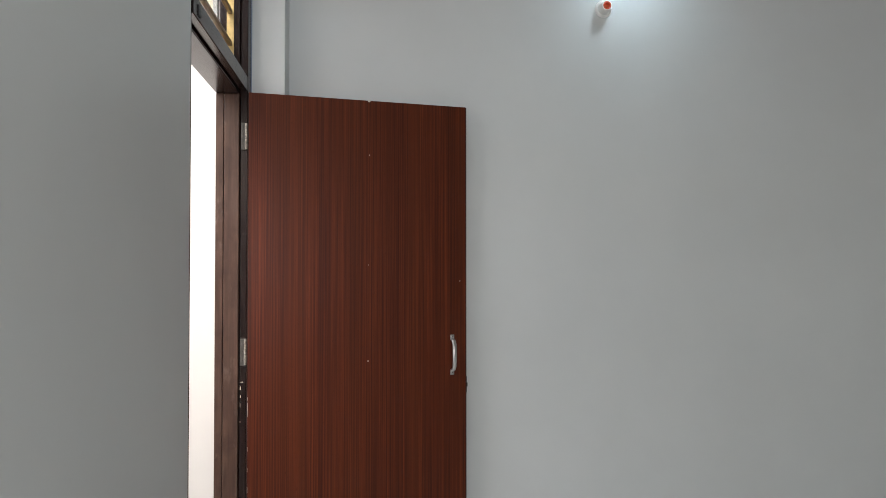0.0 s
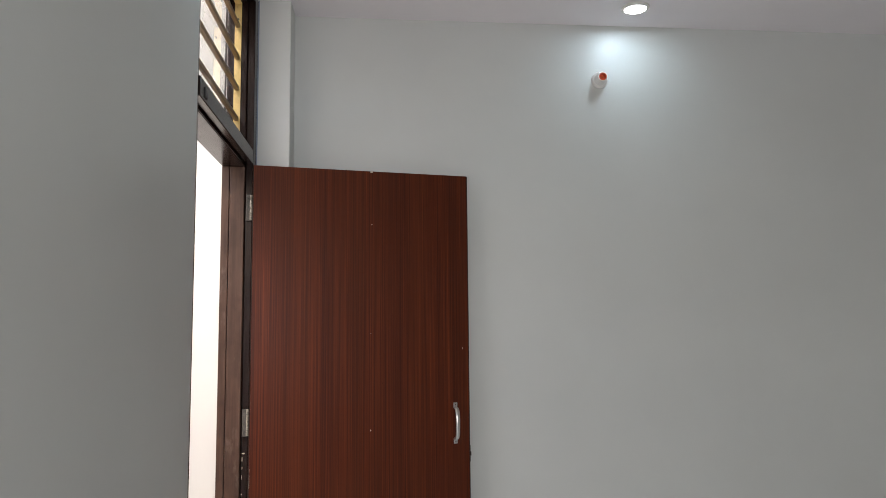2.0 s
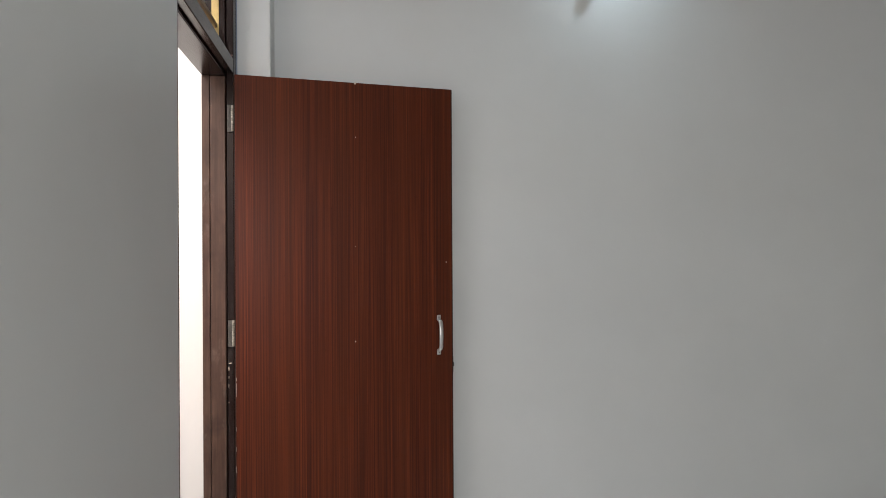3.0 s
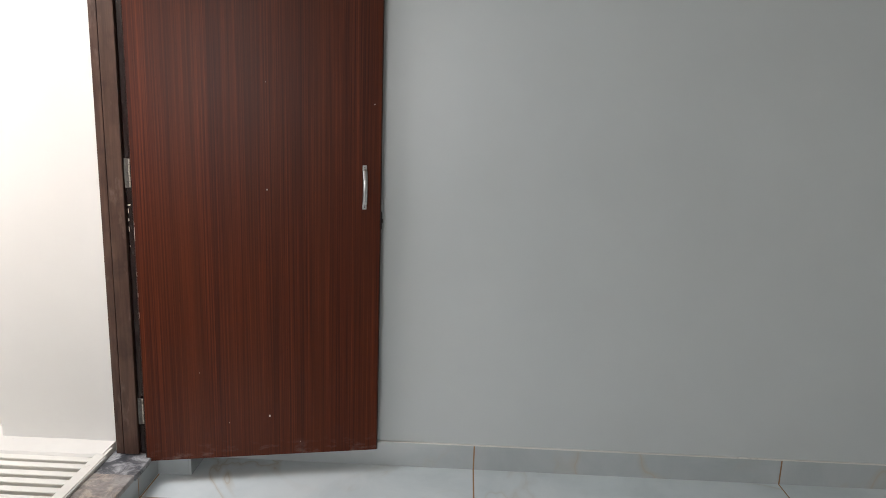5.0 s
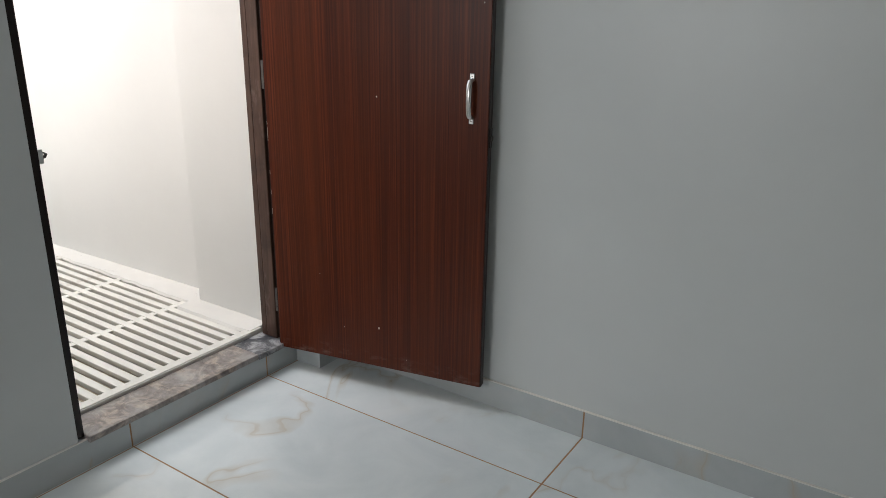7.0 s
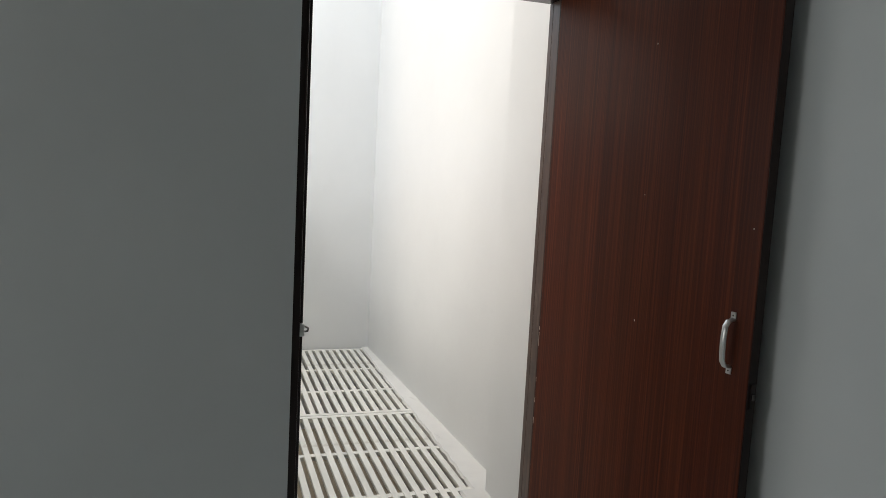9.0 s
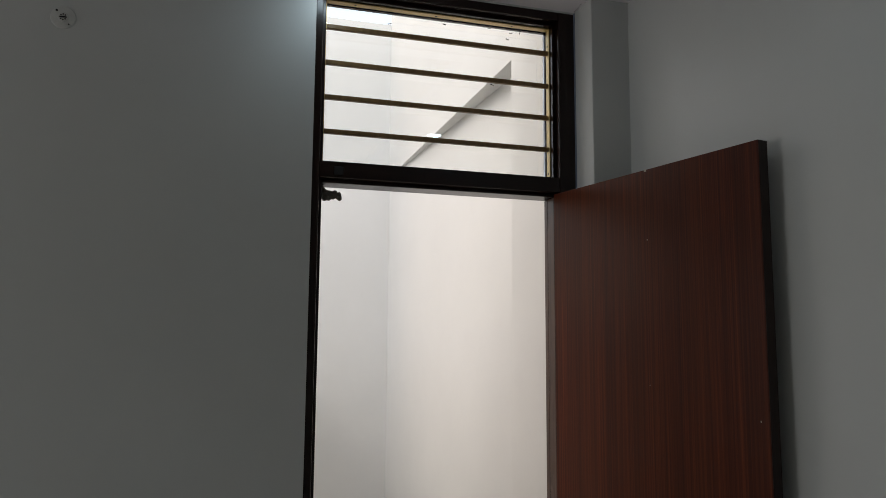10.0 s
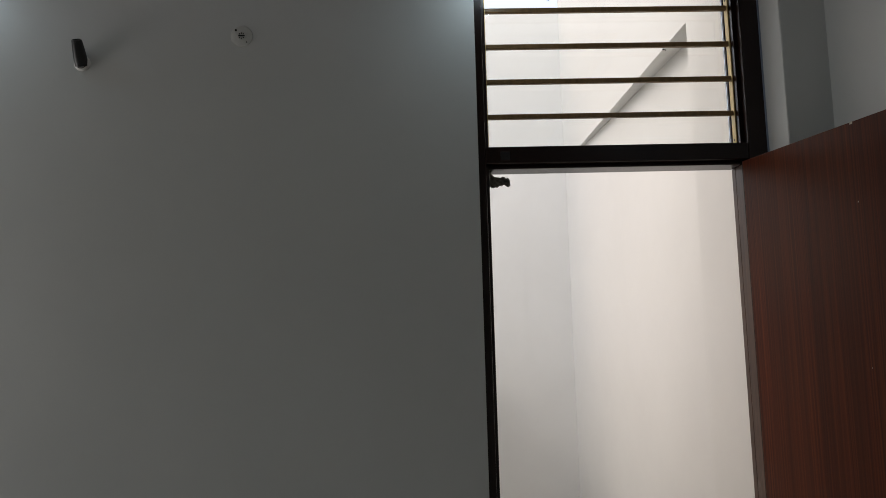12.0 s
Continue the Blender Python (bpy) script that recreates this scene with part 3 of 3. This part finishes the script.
for k in range(5):
    z = 0.55 + k * 0.09 + rnd.uniform(-0.03, 0.03)
    part("scuff", boxes((0.0030, 0.0040, -0.0004, 0.001, z, z + rnd.uniform(0.01, 0.05))), CHIP, leaf, "pale scuff along the hinge edge")
part("chip", boxes((0.449, 0.458, -0.0004, 0.012, TALL - 0.006, TALL + 0.0006)), CHIP, leaf, "pale notch in the top edge")


def pull(y, way):
    """Bowed pull with flat screwed feet; way is the side of the leaf that it stands out from."""
    s, z0, z1 = 0.792, 0.946, 1.108
    rows = [(s, y, z0 + 0.018), (s, y + way * 0.004, z0 + 0.021), (s, y + way * 0.020, z0 + 0.024), (s, y + way * 0.029, z0 + 0.036), (s, y + way * 0.032, z0 + 0.060),
            (s, y + way * 0.033, (z0 + z1) / 2), (s, y + way * 0.032, z1 - 0.060), (s, y + way * 0.029, z1 - 0.036), (s, y + way * 0.020, z1 - 0.024), (s, y + way * 0.004, z1 - 0.021), (s, y, z1 - 0.018)]
    h = part("handle", tube(rows, 0.0085, 0.0048, 12), STEEL, door, "polished aluminium pull handle", True)
    for z in (z0, z1 - 0.020):
        a, b = sorted((y, y + way * 0.004))
        part("handle_foot", boxes((s - 0.0080, s + 0.0080, a, b, z + 0.001, z + 0.019), bevel=0.0019), STEEL, h)
        part("screw", lathe([(0, 0.0012), (0.0018, 0.001), (0.0024, 0)], 10, Matrix.Translation((s, y + way * 0.004, z + 0.010)) @ pose(0, 0, 0, 90 if way < 0 else -90)), OXIDE, h)


pull(0.0, -1)
latch = part("latch", boxes((WIDE - 0.001, WIDE + 0.0035, 0.006, 0.026, 0.872, 0.936), bevel=0.001), LIPPING, door, "dark metal latch plate on the edge")
part("latch_bolt", boxes((WIDE + 0.003, WIDE + 0.009, 0.011, 0.021, 0.894, 0.910), bevel=0.0015), OXIDE, latch)
for z in (1.811, 1.014, 0.140):
    hinge = part("hinge", boxes((-0.0235, -0.003, 0.0205, 0.0225, z, z + 0.100), bevel=0.0006), OXIDE, door, "worn steel butt hinge")
    for k in range(5):
        part("knuckle", lathe([(0, 0.0005), (0.0052, 0.001), (0.0052, 0.0185), (0, 0.019)], 12, pose(-0.0045, 0.0205, z + 0.002 + k * 0.0194)), IRON, hinge)
    for k in (0.018, 0.05, 0.082):
        part("screw", lathe([(0, 0.0014), (0.003, 0.001), (0.0036, 0)], 8, Matrix.Translation((-0.016, 0.0205, z + k)) @ pose(0, 0, 0, 90)), OXIDE, hinge)

# ---------------------------------------------------------------- fittings
def downlight(x, y):
    d = base_of("downlight", pose(x, y, CEILING), "round white LED downlight, lit, set in the ceiling", "downlight", "ceiling downlights")
    part("rim", lathe([(0.043, 0.0), (0.057, 0.0), (0.0575, -0.003), (0.055, -0.0080), (0.046, -0.0105), (0.0435, -0.007)], 40), PLASTIC, d, "white trim ring", True)
    part("diffuser", lathe([(0, -0.0076), (0.0438, -0.0076), (0.0438, -0.001), (0, -0.001)], 40), LED, d, "glowing cool-white diffuser")
    lamp("downlight_glow", "AREA", DOWN, (0.62, 0.87, 1.0), pose(x, y, CEILING - 0.0115), shape="DISK", size=0.086)


downlight(1.534, -0.194)
downlight(0.170, -1.038)
downlight(0.170, -2.790)


def bulb_holder(m, body, inside, label, tilt, colour_name, k, tall):
    """Angled batten bulb holder: round back plate, slanted neck, open socket. k: thickness, tall: length of the neck."""
    h = base_of("bulb_holder", m, label, "bulb holder", "wall bulb holders")
    part("back_plate", lathe([(0, 0), (0.037 * k, 0), (0.037 * k, 0.004), (0.034 * k, 0.008), (0.029 * k, 0.011), (0, 0.011)], 32), PLASTIC, h, "round white plastic back plate", True)
    part("seam", lathe([(0.0285 * k, 0.0105), (0.0285 * k, 0.013), (0.0262 * k, 0.013)], 32), OXIDE, h, "dark seam ring", True)
    neck = pose(0, 0, 0.010) @ pose(0, 0, 0, tilt)
    rows = [(0, -0.012), (0.0285, -0.010), (0.029, 0.10 * tall), (0.0284, 0.28 * tall), (0.0256, 0.62 * tall), (0.0225, 0.93 * tall), (0.0210, tall), (0.0165, tall), (0.0165, 0.5 * tall), (0, 0.5 * tall)]
    part("socket", lathe([(r * k, z) for r, z in rows], 32, neck), body, h, colour_name, True)
    rows = [(0.0166, 0.48 * tall), (0.0172, tall + 0.002), (0.0140, tall + 0.002), (0.0135, 0.55 * tall), (0, 0.55 * tall)]
    part("lining", lathe([(r * k, z) for r, z in rows], 28, neck), inside, h, "coloured socket lining", True)
    for s in (-0.006 * k, 0.006 * k):
        part("contact", lathe([(0, 0.8 * tall), (0.0022, 0.78 * tall), (0.0026, 0.5 * tall)], 10, neck @ Matrix.Translation((s, 0, 0))), BRASS, h, "brass contact", True)
    return h


bulb_holder(pose(1.436, 0, 2.562, 90), PLASTIC, ORANGE, "white plastic bulb holder with an orange socket, empty, on the wall", 0, "tapered white plastic neck", 0.98, 0.040)
bulb_holder(pose(0, -2.347, 2.480, 90, 0, 90), BLACK, BLACK, "black plastic bulb holder on a white plate, empty, on the wall", -60, "slanted black plastic neck", 0.70, 0.070)

cap = base_of("blank_cover", pose(0, -1.842, 2.563, 90, 0, 90), "round off-white blank cover plate with a slotted centre, on the wall", "cover plate")
part("disc", lathe([(0, 0.0045), (0.027, 0.004), (0.034, 0.0025), (0.0355, 0)], 36), GREYPLASTIC, cap, "", True)
part("rosette", lathe([(0, 0.0066), (0.0135, 0.0064), (0.0155, 0.0045)], 28), GREYPLASTIC, cap, "", True)
for k in range(9):
    a = 2 * math.pi * k / 8
    r = 0.0085 if k < 8 else 0
    part("slot", lathe([(0, 0.0074), (0.0021, 0.0072), (0.0023, 0.0055)], 10, pose(r * math.cos(a), r * math.sin(a), 0)), BLACK, cap, "dark slot")
part("screw", lathe([(0, 0.0066), (0.0032, 0.0062), (0.0036, 0.003)], 12, pose(-0.0185, 0.0195, 0)), BLACK, cap, "dark screw")
part("screw", boxes((-0.0075, 0.0075, -0.0026, 0.0026, 0.002, 0.0075), bevel=0.001), BLACK, cap, "dark slotted screw")
cap.children[-1].matrix_local = pose(0.0165, -0.0215, 0, 0, 0, -50)

# ---------------------------------------------------------------- tiles: skirting, then floor
skirt = base_of("baseboard", pose(0, 0, 0), "marble-look tile skirting, shade put into its grey tone, with brown grout joints", "skirting", kind="structure")
SK, GAP = 0.100, 0.0056


def skirting_piece(x0, x1, y0, y1, z1=SK):
    if x1 - x0 > 0.004 and y1 - y0 > 0.004:
        part("skirting_tile", boxes((x0, x1, y0, y1, -0.0008, z1), bevel=0.0005), SKIRTTILE, skirt)


def cuts(a, b, start, pitch):
    k0 = math.ceil((a - start) / pitch)
    at = [start + k * pitch for k in range(k0, k0 + 40) if a < start + k * pitch < b]
    return [a, *at, b]


def run(a, b, start, pitch):
    c = cuts(a, b, start, pitch)
    for p, q in zip(c, c[1:]):
        yield p + (GAP / 2 if p != a else 0), q - (GAP / 2 if q != b else 0)


joint_bm = bmesh.new()
for p, q in run(0.140, EAST, T0X, TX):
    skirting_piece(p, q, -0.010, -0.0005)
for p, q in run(SOUTH, FRAME_L + 0.03, T0Y, TY):
    skirting_piece(0.0005, 0.010, p, q)
for p, q in run(FRAME_L + 0.03, -0.156, T0Y, TY):
    skirting_piece(0.0005, 0.010, p, q, SILL - 0.026)
skirting_piece(0.010, 0.130, -0.156, -0.1465)
skirting_piece(0.1305, 0.140, -0.156, -0.010)
for p, q in run(SOUTH + 0.01, -0.010, T0Y, TY):
    skirting_piece(EAST - 0.010, EAST - 0.0005, p, q)
for p, q in run(0.010, EAST - 0.010, T0X, TX):
    skirting_piece(p, q, SOUTH + 0.0005, SOUTH + 0.010)
box(joint_bm, 0.140, EAST, -0.0092, -0.0006, 0.001, SK - 0.0015)
box(joint_bm, 0.0006, 0.0092, SOUTH, FRAME_L + 0.03, 0.001, SK - 0.0015)
box(joint_bm, 0.0006, 0.0092, FRAME_L + 0.03, -0.156, 0.001, SILL - 0.028)
part("grout", joint_bm, GROUT, skirt, "brown grout")
part("mortar_line", boxes((0.140, EAST, -0.0085, -0.0004, SK, SK + 0.0035), (0.0004, 0.0085, SOUTH, FRAME_L + 0.03, SK, SK + 0.003)), CEMENT, skirt, "thin cream mortar line along the top")

for xa, xb in zip(cuts(0, EAST, T0X, TX), cuts(0, EAST, T0X, TX)[1:]):
    for ya, yb in zip(cuts(SOUTH, 0, T0Y, TY), cuts(SOUTH, 0, T0Y, TY)[1:]):
        t = part("floor_tile", boxes((-(xb - xa) / 2 + GAP / 2, (xb - xa) / 2 - GAP / 2, -(yb - ya) / 2 + GAP / 2, (yb - ya) / 2 - GAP / 2, -0.010, 0), bevel=0.0008), TILE, floor_bed)
        t.location = ((xa + xb) / 2, (ya + yb) / 2, 0)
